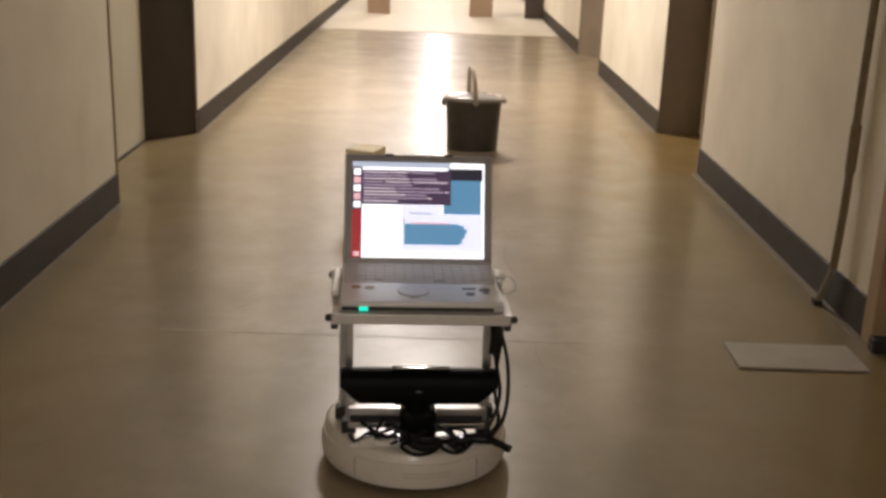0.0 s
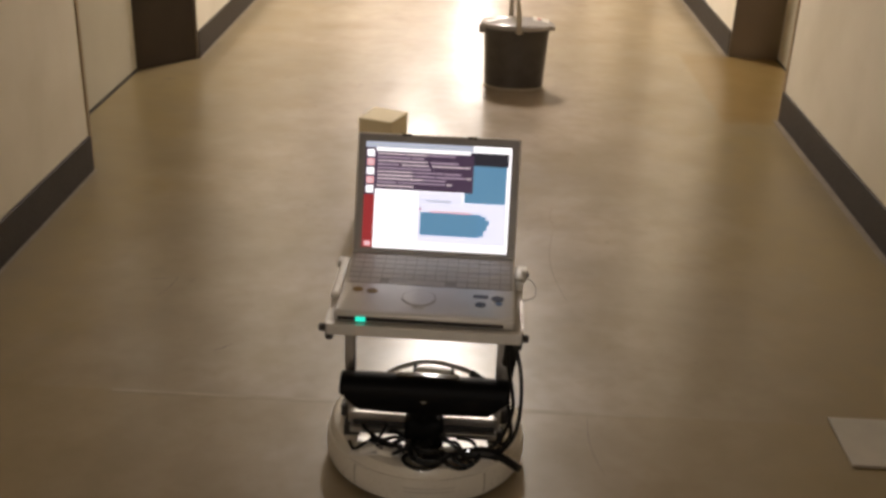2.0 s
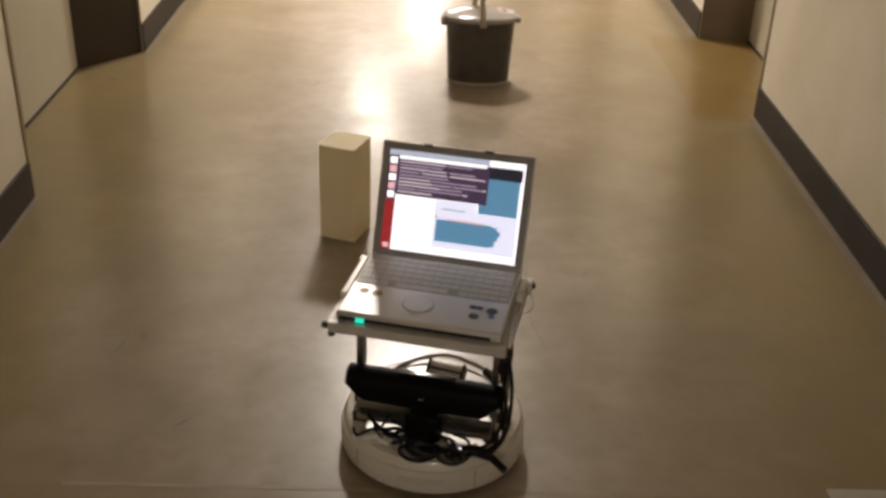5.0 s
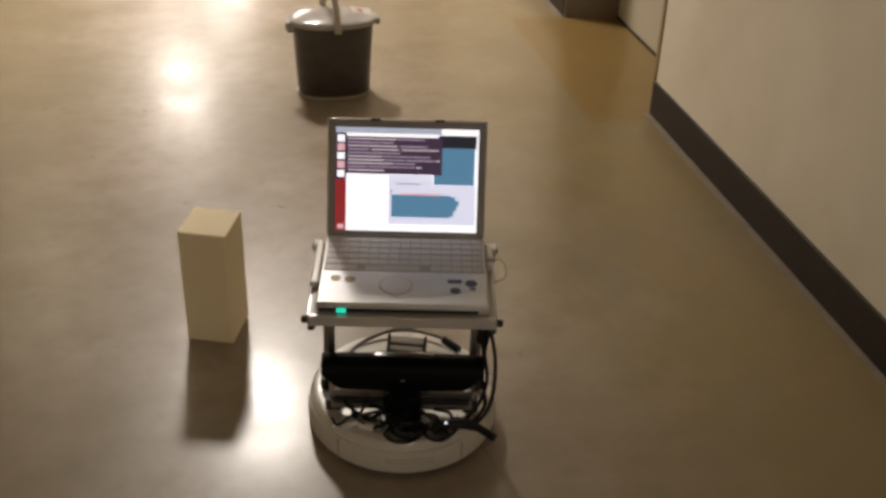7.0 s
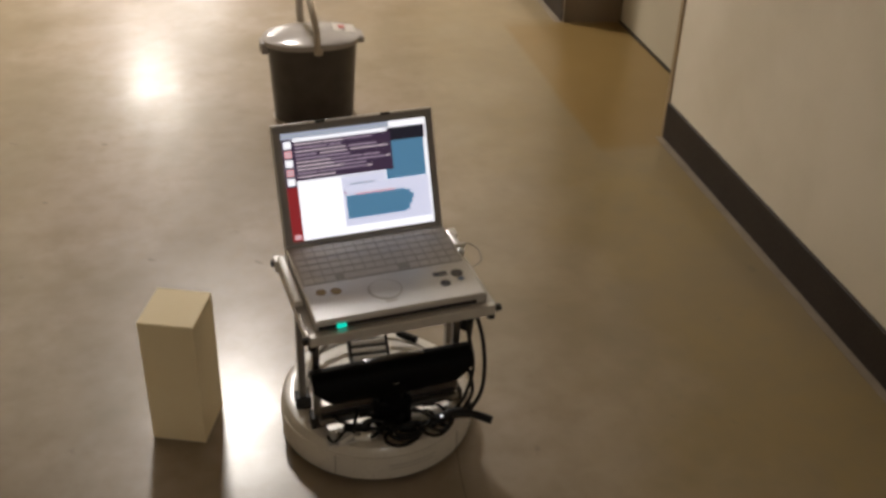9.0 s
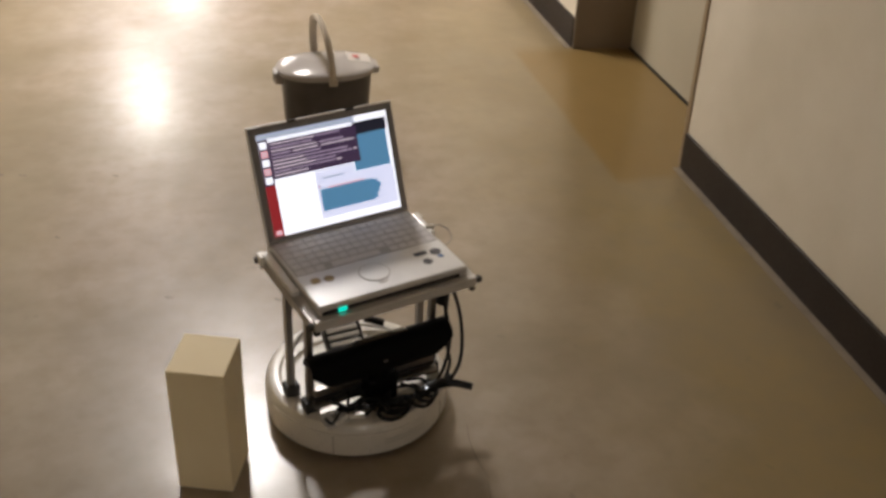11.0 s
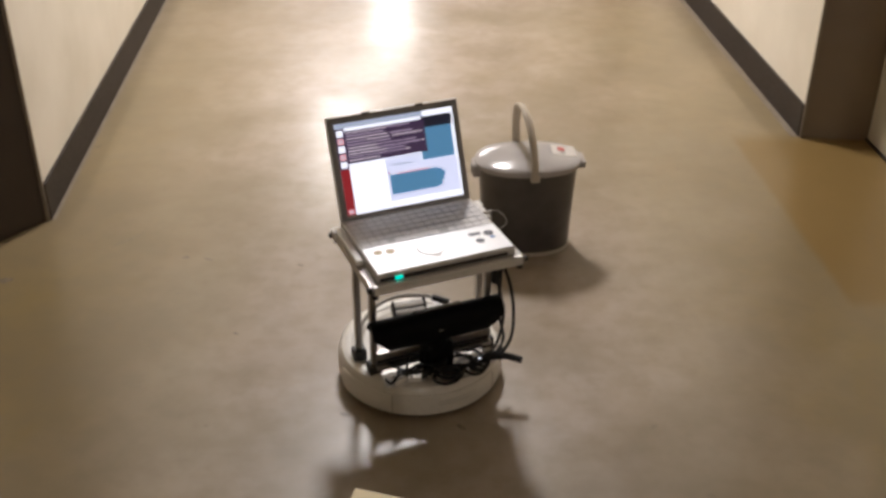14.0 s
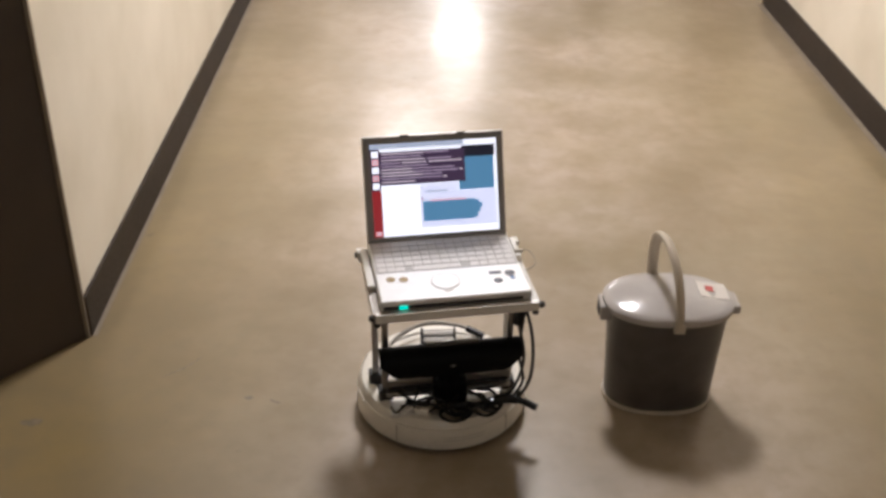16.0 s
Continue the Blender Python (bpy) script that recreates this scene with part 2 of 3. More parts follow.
def prism(bm, outline, z0, z1):
    low = [bm.verts.new((x, y, z0)) for x, y in outline]
    top = [bm.verts.new((x, y, z1)) for x, y in outline]
    bm.faces.new(low)
    bm.faces.new(top)
    for i in range(len(outline)):
        j = (i + 1) % len(outline)
        bm.faces.new((low[i], low[j], top[j], top[i]))
    return bm


def lathe(bm, profile, steps=48, m=None, squash=None):
    """Turns (radius, z) pairs about z; squash(angle) scales the radius."""
    rings = []
    for r, z in profile:
        rings.append([bm.verts.new((r * (squash(2 * math.pi * i / steps) if squash else 1) * math.cos(2 * math.pi * i / steps),
                                    r * (squash(2 * math.pi * i / steps) if squash else 1) * math.sin(2 * math.pi * i / steps), z)) for i in range(steps)])
    for a, c in zip(rings, rings[1:]):
        for i in range(steps):
            j = (i + 1) % steps
            bm.faces.new((a[i], a[j], c[j], c[i]))
    for ring in (rings[0], rings[-1]):
        bm.faces.new(ring)
    if m:
        bmesh.ops.transform(bm, matrix=m, verts=[v for ring in rings for v in ring])
    return bm


def tube(bm, points, radius, sides=8, fine=6, flat=1.0):
    """A round bar along a smooth line through the points."""
    pts = [Vector(p) for p in points]
    line = []
    for i in range(len(pts) - 1):
        p0, p1, p2, p3 = pts[max(i - 1, 0)], pts[i], pts[i + 1], pts[min(i + 2, len(pts) - 1)]
        for k in range(fine):
            u = k / fine
            line.append(0.5 * ((2 * p1) + (p2 - p0) * u + (2 * p0 - 5 * p1 + 4 * p2 - p3) * u * u + (3 * p1 - p0 - 3 * p2 + p3) * u ** 3))
    line.append(pts[-1])
    rings, side = [], None
    for i, p in enumerate(line):
        along = (line[min(i + 1, len(line) - 1)] - line[max(i - 1, 0)]).normalized()
        if side is None:
            side = along.orthogonal().normalized()
        side = (side - along * side.dot(along)).normalized()
        up = along.cross(side)
        rings.append([bm.verts.new(p + radius * (math.cos(a) * side + flat * math.sin(a) * up)) for a in [2 * math.pi * k / sides for k in range(sides)]])
    for a, c in zip(rings, rings[1:]):
        for k in range(sides):
            j = (k + 1) % sides
            bm.faces.new((a[k], a[j], c[j], c[k]))
    bm.faces.new(rings[0])
    bm.faces.new(rings[-1])
    return bm


def tubed(points, radius, **kw):
    return tube(bmesh.new(), points, radius, **kw)


def thing(name, label, category, group="", kind="", at=(0, 0, 0), turn=0):
    ob = new(name)
    ob.empty_display_size = 0.05
    ob.matrix_world = pose(*at, 0, 0, turn)
    return tagged(ob, label, category, group, kind)


# ---- the corridor ----
WEST, EAST, THICK = 0.0, 2.15, 0.30
START, FAR = -5.0, 25.0


def floor_sheet():
    bm = bmesh.new()
    nx, ny = 8, 60
    grid = [[bm.verts.new((-1.0 + 4.2 * i / nx, START - 0.5 + (FAR - START + 1) * j / ny, 0)) for j in range(ny + 1)] for i in range(nx + 1)]
    for i in range(nx):
        for j in range(ny):
            bm.faces.new((grid[i][j], grid[i + 1][j], grid[i + 1][j + 1], grid[i][j + 1]))
    low = bmesh.ops.extrude_face_region(bm, geom=list(bm.faces))
    bmesh.ops.translate(bm, verts=[v for v in low["geom"] if isinstance(v, bmesh.types.BMVert)], vec=(0, 0, -0.1))
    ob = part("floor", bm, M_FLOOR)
    return tagged(ob, "worn brown waxed corridor floor with glossy reflections", "floor", kind="structure")


floor_sheet()
tagged(part("ceiling", boxed(-0.6, 2.75, START, FAR, CEILING, CEILING + 0.1), M_CEIL), "plain off-white corridor ceiling", "ceiling", kind="structure")
tagged(part("floor_joint", boxed(0.42, 1.44, 4.026, 4.036, -0.002, 0.0004), M_JOINT), "thin pale joint line across the floor", "floor joint", kind="structure")

WEST_RUNS = [(START, 5.166), (6.41, 17.2)]
EAST_RUNS = [(START, 3.15), (4.12, 5.933), (6.806, 8.84), (10.0, 12.95), (13.85, 17.2)]


def wall_run(side, y0, y1, n):
    face = WEST if side == "west" else EAST
    out = -1 if side == "west" else 1
    xs = sorted((face, face + out * THICK))
    wall = tagged(part(f"wall_{side}_{n}", boxed(*xs, y0, y1, 0, CEILING, bevel=0.003, segments=1), M_WALL), "cream painted corridor wall with faint stains", "wall", kind="structure")
    xs = sorted((face + out * 0.004, face - out * 0.007))
    tagged(part("baseboard", boxed(*xs, y0 + 0.001, y1 - 0.001, 0.0, 0.104, bevel=0.002, segments=1), M_BASE), "dark brown vinyl skirting along the wall foot", "baseboard", kind="structure")
    xs = sorted((face, face - out * (0.016 if side == "west" else 0.026)))
    tagged(part("trim", boxed(*xs, y0, y1, -0.002, 0.0015), M_STRIP), "grey sealant strip along the floor edge", "floor edge", kind="structure")
    return wall


for n, (y0, y1) in enumerate(WEST_RUNS, 1):
    wall_run("west", y0, y1, n)
for n, (y0, y1) in enumerate(EAST_RUNS, 1):
    wall_run("east", y0, y1, n)


def recessed_door(n, side, y0, y1, depth, splay, label, steel):
    """A flush leaf set back in the wall between steel reveals, the far one splayed, with a lintel over it."""
    face = WEST if side == "west" else EAST
    o = -1 if side == "west" else 1
    d = thing(f"door_{n}", label, "door", kind="structure", at=(face, y0, 0))
    w = y1 - y0
    part("door_leaf", boxed(*sorted((o * depth, o * (depth + 0.045))), 0.004, w - splay - 0.004, 0.008, 2.03, bevel=0.002), M_LEAF, d)
    # solid black strip in place of the shade under the leaf
    part("gap_strip", boxed(*sorted((o * (depth - 0.004), o * (depth + 0.05))), 0.002, w - splay, 0.0, 0.006), M_SHADOW, d, "black strip for the shaded gap under the door")
    outline = [(o * 0.002, w - 0.001), (o * depth, w - splay), (o * THICK, w - splay), (o * THICK, w - 0.001)]
    part("far_jamb", prism(bmesh.new(), outline, 0.0, 2.08), steel, d, "brown steel door jamb")
    part("near_jamb", boxed(*sorted((o * 0.012, o * depth)), -0.001, 0.012, 0.0, 2.08), steel, d)
    part("corner_trim", boxed(*sorted((-o * 0.004, o * 0.014)), -0.002, 0.016, 0.0, 2.08, bevel=0.002), M_TRIM, d, "narrow tan corner trim")
    part("far_trim", boxed(*sorted((-o * 0.003, o * 0.006)), w - 0.008, w + 0.001, 0.0, 2.08, bevel=0.001), M_STRIP, d)
    part("lintel", boxed(*sorted((0, o * THICK)), 0, w, 2.085, CEILING), M_WALL, d)
    return d


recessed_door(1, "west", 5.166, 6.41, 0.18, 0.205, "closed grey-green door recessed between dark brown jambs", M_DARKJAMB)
recessed_door(2, "east", 5.933, 6.806, 0.192, 0.036, "closed grey-green door recessed between brown steel jambs", M_JAMB)
recessed_door(3, "east", 8.84, 10.0, 0.15, 0.26, "far closed door recessed between grey-brown jambs", M_JAMB)
recessed_door(4, "east", 12.95, 13.85, 0.15, 0.1, "farthest closed door recessed in the corridor wall", M_JAMB)


def near_door():
    d = thing("door_5", "closed door in a tan wooden frame beside the leaning stick", "door", kind="structure", at=(EAST, 3.15, 0))
    part("door_leaf", boxed(0.10, 0.145, 0.06, 0.91, 0.008, 2.03, bevel=0.002), M_LEAF, d)
    part("far_jamb", boxed(-0.012, 0.14, 0.905, 0.968, 0.0, 2.08, bevel=0.003), M_WOOD, d, "tan wooden door jamb")
    part("near_jamb", boxed(-0.012, 0.14, 0.002, 0.065, 0.0, 2.08, bevel=0.003), M_WOOD, d)
    # plain black block where the floor is dark beside the jamb
    part("floor_block", boxed(-0.02, 0.03, 0.87, 0.904, 0.0, 0.035, bevel=0.004), M_SHADOW, d, "small black block on the floor by the jamb")
    part("lintel", boxed(0, THICK, 0, 0.97, 2.085, CEILING), M_WALL, d)


near_door()

# the far end: brown panelled side walls and a pale end wall
for side, face, o in (("west", WEST, -1), ("east", EAST, 1)):
    w = tagged(part(f"wall_{side}_9", boxed(*sorted((face, face + o * THICK)), 17.2, FAR, 0, CEILING), M_BROWN), "brown panelled wall at the corridor's far end", "wall", kind="structure")
# pale sheet over the far floor; its near edge fits the camera's view
M_FARFLOOR = material("pale far floor", (0.52, 0.47, 0.385), 0.5, other=(0.46, 0.41, 0.33), scale=4, amount=0.6)
tagged(part("pavement", boxed(0.02, 2.13, 11.22, FAR, -0.01, 0.004), M_FARFLOOR), "pale floor stretch towards the corridor's far end", "floor", kind="structure")
gate = thing("door_6", "open framed passage with wide brown posts at the corridor's far end", "door frame", kind="structure", at=(0, 13.0, 0))
part("frame_post", boxed(0.33, 0.56, -0.05, 0.05, 0.0, 2.415, bevel=0.004), M_POST, gate, "wide tan wooden post")
part("frame_post", boxed(1.385, 1.62, -0.05, 0.05, 0.0, 2.415, bevel=0.004), M_POST, gate, "wide tan wooden post")
part("frame_head", boxed(0.0, 2.15, -0.05, 0.05, 2.42, CEILING), M_BROWN, gate)
leaf = thing("door_7", "dark open door leaf standing out from the wall", "door", kind="structure", at=(2.145, 12.97, 0))
part("door_leaf", boxed(-0.19, 0.0, -0.02, 0.02, 0.006, 2.03, bevel=0.003), M_DARKJAMB, leaf)
tagged(part("wall_north", boxed(-0.6, 2.75, FAR, FAR + 0.2, 0, CEILING), M_WALL), "pale end wall of the corridor", "wall", kind="structure")
# out of sight behind the camera, added only to close the space
tagged(part("wall_south", boxed(-0.6, 2.75, START - 0.2, START, 0, CEILING), M_WALL), "unseen cream wall added to close the corridor", "wall", kind="structure")


def ceiling_light(x, y, length, width):
    d = thing("ceiling_light", "lit fluorescent ceiling light", "lamp", group="ceiling lights", at=(x, y, CEILING))
    part("housing", boxed(-width / 2 - 0.03, width / 2 + 0.03, -length / 2 - 0.03, length / 2 + 0.03, -0.05, 0.0, bevel=0.006), M_FIXTURE, d)
    part("diffuser", boxed(-width / 2, width / 2, -length / 2, length / 2, -0.068, -0.051, bevel=0.003), M_DIFFUSE, d, "glowing diffuser")
    return d


# includes a fixture for the added lamp at y -1.6
for x, y, length, width, watts in LAMPS:
    ceiling_light(x, y, length, width)


# scuffs and dark spots on the floor: from x, y to x, y, half width
MARKS = [(0.191, 6.262, 0.264, 6.335, 0.0022), (-0.056, 6.113, -0.013, 6.117, 0.012), (0.376, 6.196, 0.394, 6.196, 0.007), (0.660, 6.146, 0.677, 6.139, 0.005),
         (0.776, 5.569, 0.796, 5.558, 0.006), (1.006, 5.520, 1.022, 5.503, 0.005), (0.430, 6.190, 0.453, 6.178, 0.004), (0.395, 4.414, 0.418, 4.516, 0.0022),
         (1.307, 4.892, 1.316, 4.483, 0.0014), (0.575, 4.194, 0.608, 4.226, 0.003), (0.359, 4.500, 0.405, 4.511, 0.0025), (0.536, 5.863, 0.548, 5.854, 0.006),
         # these last two are thin floor seams
         (1.323, 4.02, 1.338, 3.84, 0.0012), (1.309, 5.04, 1.312, 4.90, 0.0012)]
M_MARK = material("dark scuff", (0.13, 0.10, 0.07), 0.5, other=(0.22, 0.17, 0.12), scale=60, amount=0.9)
mark_rng = random.Random(7)
for ax, ay, bx, by, half in MARKS:
    a, c = Vector((ax, ay, 0)), Vector((bx, by, 0))
    side = (c - a).normalized().cross(Vector((0, 0, 1)))
    bm, edge = bmesh.new(), []
    steps = 10
    for k in range(steps + 1):
        u = k / steps
        bow = side * (0.06 * (c - a).length * math.sin(math.pi * u))
        w = half * math.sin(math.pi * (0.06 + 0.88 * u)) ** 0.6 * mark_rng.uniform(0.55, 1.1)
        edge.append([bm.verts.new(a.lerp(c, u) + bow + side * s * w + Vector((0, 0, 0.0007))) for s in (-1, 1)])
    for p, q in zip(edge, edge[1:]):
        bm.faces.new((p[0], p[1], q[1], q[0]))
    tagged(part("floor_mark", bm, M_MARK), "dark scuff or seam on the corridor floor", "floor mark", kind="structure")


# ---- things standing in the corridor ----
def leaning_stick():
    d = thing("wooden_stick", "long brown wooden stick leaning on the wall", "stick", at=(2.114, 4.372, 0))
    part("shaft", tubed([(0.010, -0.056, 0.12), (0.013, -0.062, 0.30), (0.016, -0.053, 0.64), (0.023, -0.045, 1.45)], 0.011, fine=4), M_STICK, d, smooth=True)
    part("grip", tubed([(0.0145, -0.060, 0.38), (0.0150, -0.057, 0.50)], 0.0145, fine=3), M_STICK, d, "darker worn sleeve", smooth=True)
    part("foot", tubed([(0.0, 0.0, 0.008), (0.003, -0.030, 0.05), (0.008, -0.050, 0.10), (0.010, -0.057, 0.13)], 0.0095, fine=4), M_FERRULE, d, "pale bent foot of the stick", smooth=True)
    part("tip", boxed(-0.012, 0.012, -0.012, 0.014, 0.0, 0.014, bevel=0.004), M_SHADOW, d, "black rubber tip")


leaning_stick()
b = thing("flat_board", "thin off-white board lying on the floor by the door", "board", at=(1.93, 3.978, 0))
part("panel", boxed(-0.15, 0.15, -0.076, 0.076, 0.0005, 0.006, bevel=0.002), M_BOARD, b)
# shade on the near edge, put in as a darker strip
part("shaded_edge", boxed(-0.146, 0.146, -0.0768, -0.0762, 0.0005, 0.0035), M_STRIP, b, "grey band for the board's shaded front edge")


def cream_box():
    d = thing("cardboard_box", "tall cream cardboard box standing on the floor", "box", at=(0.847, 5.0185, 0), turn=-20)
    h, a = 0.251, 0.0475
    part("body", boxed(-a, a, -0.0515, 0.0515, 0.001, h - 0.001, bevel=0.002), M_CARD, d)
    part("top_flap", boxed(-a + 0.0005, a - 0.0005, -0.051, 0.051, h - 0.0012, h + 0.0006, bevel=0.0006), M_CARD, d)
    return d


cream_box()


def bucket():
    d = thing("lidded_bucket", "dark grey oval plastic bucket with silver-grey lid and raised handle", "bucket", at=(1.229, 6.222, 0))

    def oval(rx, ry):
        """An oval outline a little squarer than an ellipse."""
        return lambda a: 1.0 / ((abs(math.cos(a)) / rx) ** 2.3 + (abs(math.sin(a)) / ry) ** 2.3) ** (1 / 2.3)

    part("body", lathe(bmesh.new(), [(0.90, 0.006), (0.965, 0.004), (0.985, 0.010), (0.99, 0.03), (1.04, 0.14), (1.085, 0.222), (1.10, 0.226), (1.02, 0.226)], 64, squash=oval(0.1105, 0.076)), M_BIN, d, smooth=True)
    part("foot_ring", lathe(bmesh.new(), [(0.92, 0.0), (0.99, 0.001), (1.012, 0.006), (1.005, 0.0105), (0.94, 0.011)], 64, squash=oval(0.1115, 0.077)), M_HANDLE, d, "pale ring round the foot", smooth=True)
    lid = part("lid", lathe(bmesh.new(), [(0.86, 0.226), (0.985, 0.2245), (1.0, 0.229), (0.997, 0.237), (0.965, 0.2405), (0.87, 0.2435), (0.65, 0.2495), (0.38, 0.2535), (0.15, 0.255), (0.03, 0.2553)], 72, squash=oval(0.1300, 0.0905)), M_BINLID, d, "silver-grey domed lid", smooth=True)
    part("hinge", boxed(-0.137, -0.113, -0.026, 0.026, 0.198, 0.231, bevel=0.006), M_BINLID, lid, "notched side clip")
    # black block stands in for the shade inside the clip notch
    part("clip_shade", boxed(-0.1385, -0.126, -0.014, 0.014, 0.202, 0.222, bevel=0.003), M_SHADOW, lid)
    part("spout", boxed(0.112, 0.139, -0.030, 0.030, 0.216, 0.236, bevel=0.008), M_BINLID, lid)
    part("label_patch", boxed(0.058, 0.118, -0.026, 0.030, 0.0, 0.0008, m=pose(0.0, 0.008, 0.2617, 0, 9.0, 0)), M_LABELW, lid, "white label")
    part("label_mark", boxed(0.074, 0.090, -0.004, 0.014, 0.0, 0.0018, m=pose(0.0, 0.008, 0.2617, 0, 9.0, 0)), M_LABELR, lid, "red mark")
    arc = [(0.006 - 0.008 * math.sin(a) - 0.012 * (1 - math.cos(a)), -0.088 * math.cos(a) + 0.022 * math.sin(a), 0.226 + 0.130 * math.sin(a) ** 0.75) for a in [math.pi * k / 16 for k in range(17)]]
    part("handle", tubed(arc, 0.0110, sides=10, fine=3, flat=0.62), M_HANDLE, d, "pale raised carrying handle", smooth=True)
    for s in (-1, 1):
        part("handle_pivot", boxed(-0.017 - s * 0.012, 0.005 - s * 0.012, s * 0.089 - 0.006, s * 0.089 + 0.006, 0.214, 0.233, bevel=0.003), M_HANDLE, d)
    return d


bucket()


# ---- the wheeled robot ----
def robot():
    d = thing("wheeled_robot", "round white wheeled robot carrying a sensor bar and platform", "robot")
    base = part("base", lathe(bmesh.new(), [(0.150, 0.009), (0.164, 0.009), (0.1675, 0.014), (0.1685, 0.026), (0.1683, 0.052), (0.1660, 0.064), (0.160, 0.0725), (0.148, 0.0755), (0.140, 0.0745), (0.137, 0.071), (0.02, 0.0705)], 72), M_SHELL, d, "white plastic robot base", smooth=True)
    part("underside", lathe(bmesh.new(), [(0.10, 0.003), (0.160, 0.003), (0.1655, 0.0088), (0.10, 0.0088)], 48), M_SHADOW, d, "black underside")
    for s in (-1, 1):
        part("wheel", lathe(bmesh.new(), [(0.022, -0.011), (0.031, -0.011), (0.033, -0.006), (0.033, 0.006), (0.031, 0.011), (0.022, 0.011)], 32, m=pose(s * 0.128, 0, 0.033, 0, 90, 0)), M_SHADOW, d, "black rubber wheel")
    part("caster", lathe(bmesh.new(), [(0.006, -0.008), (0.010, -0.008), (0.011, 0.0), (0.010, 0.008), (0.006, 0.008)], 20, m=pose(0, 0.13, 0.011, 0, 90, 0)), M_SHADOW, d, "small caster wheel")
    # sprung bumper round the front half
    bm, rows = bmesh.new(), []
    for k in range(61):
        a = radians(-176 + 172 * k / 60)
        rows.append([bm.verts.new((r * math.cos(a), r * math.sin(a), z)) for r, z in ((0.1660, 0.012), (0.1705, 0.012), (0.1722, 0.017), (0.1724, 0.030), (0.1718, 0.050), (0.1700, 0.0565), (0.1662, 0.0580))])
    for p, q in zip(rows, rows[1:]):
        for k in range(7):
            bm.faces.new((p[k], p[(k + 1) % 7], q[(k + 1) % 7], q[k]))
    bm.faces.new(rows[0])
    bm.faces.new(rows[-1])
    part("bumper", bm, M_SHELL, base, "white front bumper shell", smooth=True)
    for a in (-129, -52):
        part("seam", boxed(0.1700, 0.1730, -0.0006, 0.0006, 0.018, 0.054, m=pose(0, 0, 0, 0, 0, a)), M_SEAM, base, "thin panel seam")
    for z in (0.034, 0.041):
        bm = bmesh.new()
        for k in range(7):
            box(bm, 0.1710, 0.1729, -0.006, 0.006, z, z + 0.0022, m=pose(0, 0, 0, 0, 0, -96 + k * 4))
        part("printed_bar", bm, M_PRINT, base, "faint grey print")
    # aluminium frame
    for x, y in ((-0.121, -0.068), (-0.134, -0.012), (0.121, -0.068), (0.132, -0.004)):
        bm = boxed(x - 0.0062, x + 0.0062, y - 0.0062, y + 0.0062, 0.071, 0.318, bevel=0.0012, segments=1)
        for s in (-1, 1):
            box(bm, x - 0.0015, x + 0.0015, y + s * 0.0062 - 0.0006, y + s * 0.0062 + 0.0006, 0.09, 0.316)
        post = part("post", bm, M_ALU, d, "square aluminium post")
        part("post_foot", boxed(x - 0.013, x + 0.013, y - 0.013, y + 0.013, 0.071, 0.096, bevel=0.003), M_SHADOW, post, "black post clamp")
    rail = part("rail", boxed(-0.122, 0.122, -0.088, -0.077, 0.112, 0.127, bevel=0.0015), M_ALU, d, "bright aluminium cross rail")
    part("rail", boxed(-0.122, 0.122, -0.094, -0.077, 0.090, 0.100, bevel=0.0015), M_ALU, d, "bright aluminium cross rail")
    # black fill stands in for the shade between the two rails
    part("rail_shade", boxed(-0.118, 0.118, -0.084, -0.078, 0.1005, 0.1115), M_SHADOW, rail)
    # deck fittings
    tilt = pose(0.004, 0.052, 0.094, 34, 0, -6)
    pad = part("connector_comb", boxed(-0.034, 0.034, -0.037, 0.037, -0.006, 0.004, bevel=0.002, m=tilt), M_SHADOW, d, "dark comb with pale bars")
    for k in range(5):
        part("comb_bar", boxed(-0.031, 0.031, -0.0045, 0.0045, 0.004, 0.009, bevel=0.0012, segments=1, m=tilt @ pose(0, -0.0285 + 0.01425 * k, 0)), M_GUARD, pad, "pale bar")
    for s in (-1, 1):
        part("comb_side", boxed(s * 0.034 - 0.002, s * 0.034 + 0.002, -0.040, 0.040, -0.016, 0.011, bevel=0.001, segments=1, m=tilt), M_SHADOW, pad, "black side plate")
    part("comb_prop", boxed(-0.02, 0.02, 0.074, 0.080, 0.0705, 0.112), M_SHADOW, pad)
    part("power_lead", tubed([(-0.118, 0.02, 0.078), (-0.10, 0.075, 0.085), (-0.055, 0.118, 0.094), (0.0, 0.135, 0.098), (0.06, 0.122, 0.094), (0.085, 0.105, 0.090)], 0.0042), M_GREYCABLE, d, "grey lead looped over the deck", smooth=True)
    part("lead_plug", tubed([(0.075, 0.112, 0.092), (0.105, 0.088, 0.086)], 0.0075, fine=3), M_CABLE, d, "black plug", smooth=True)
    part("deck_plate", boxed(-0.118, -0.034, -0.132, -0.082, 0.071, 0.077, bevel=0.002), M_BEAM, d, "pale metal deck plate")
    part("deck_plate", boxed(0.034, 0.116, -0.130, -0.082, 0.071, 0.077, bevel=0.002), M_BEAM, d, "pale metal deck plate")
    for x, y in ((-0.095, -0.108), (-0.06, -0.095), (0.06, -0.10), (0.098, -0.10)):
        part("screw", lathe(bmesh.new(), [(0.004, 0.077), (0.0045, 0.078), (0.004, 0.081), (0.001, 0.0815)], 10, m=pose(x, y, 0)), M_STEEL, d)
    # sensor bar
    bm = bmesh.new()
    profile = [(-0.024, -0.029), (-0.028, -0.018), (-0.029, 0.004), (-0.025, 0.018), (-0.017, 0.026), (-0.006, 0.030), (0.006, 0.029), (0.014, 0.023), (0.018, 0.010), (0.016, -0.020), (0.004, -0.030), (-0.016, -0.032)]
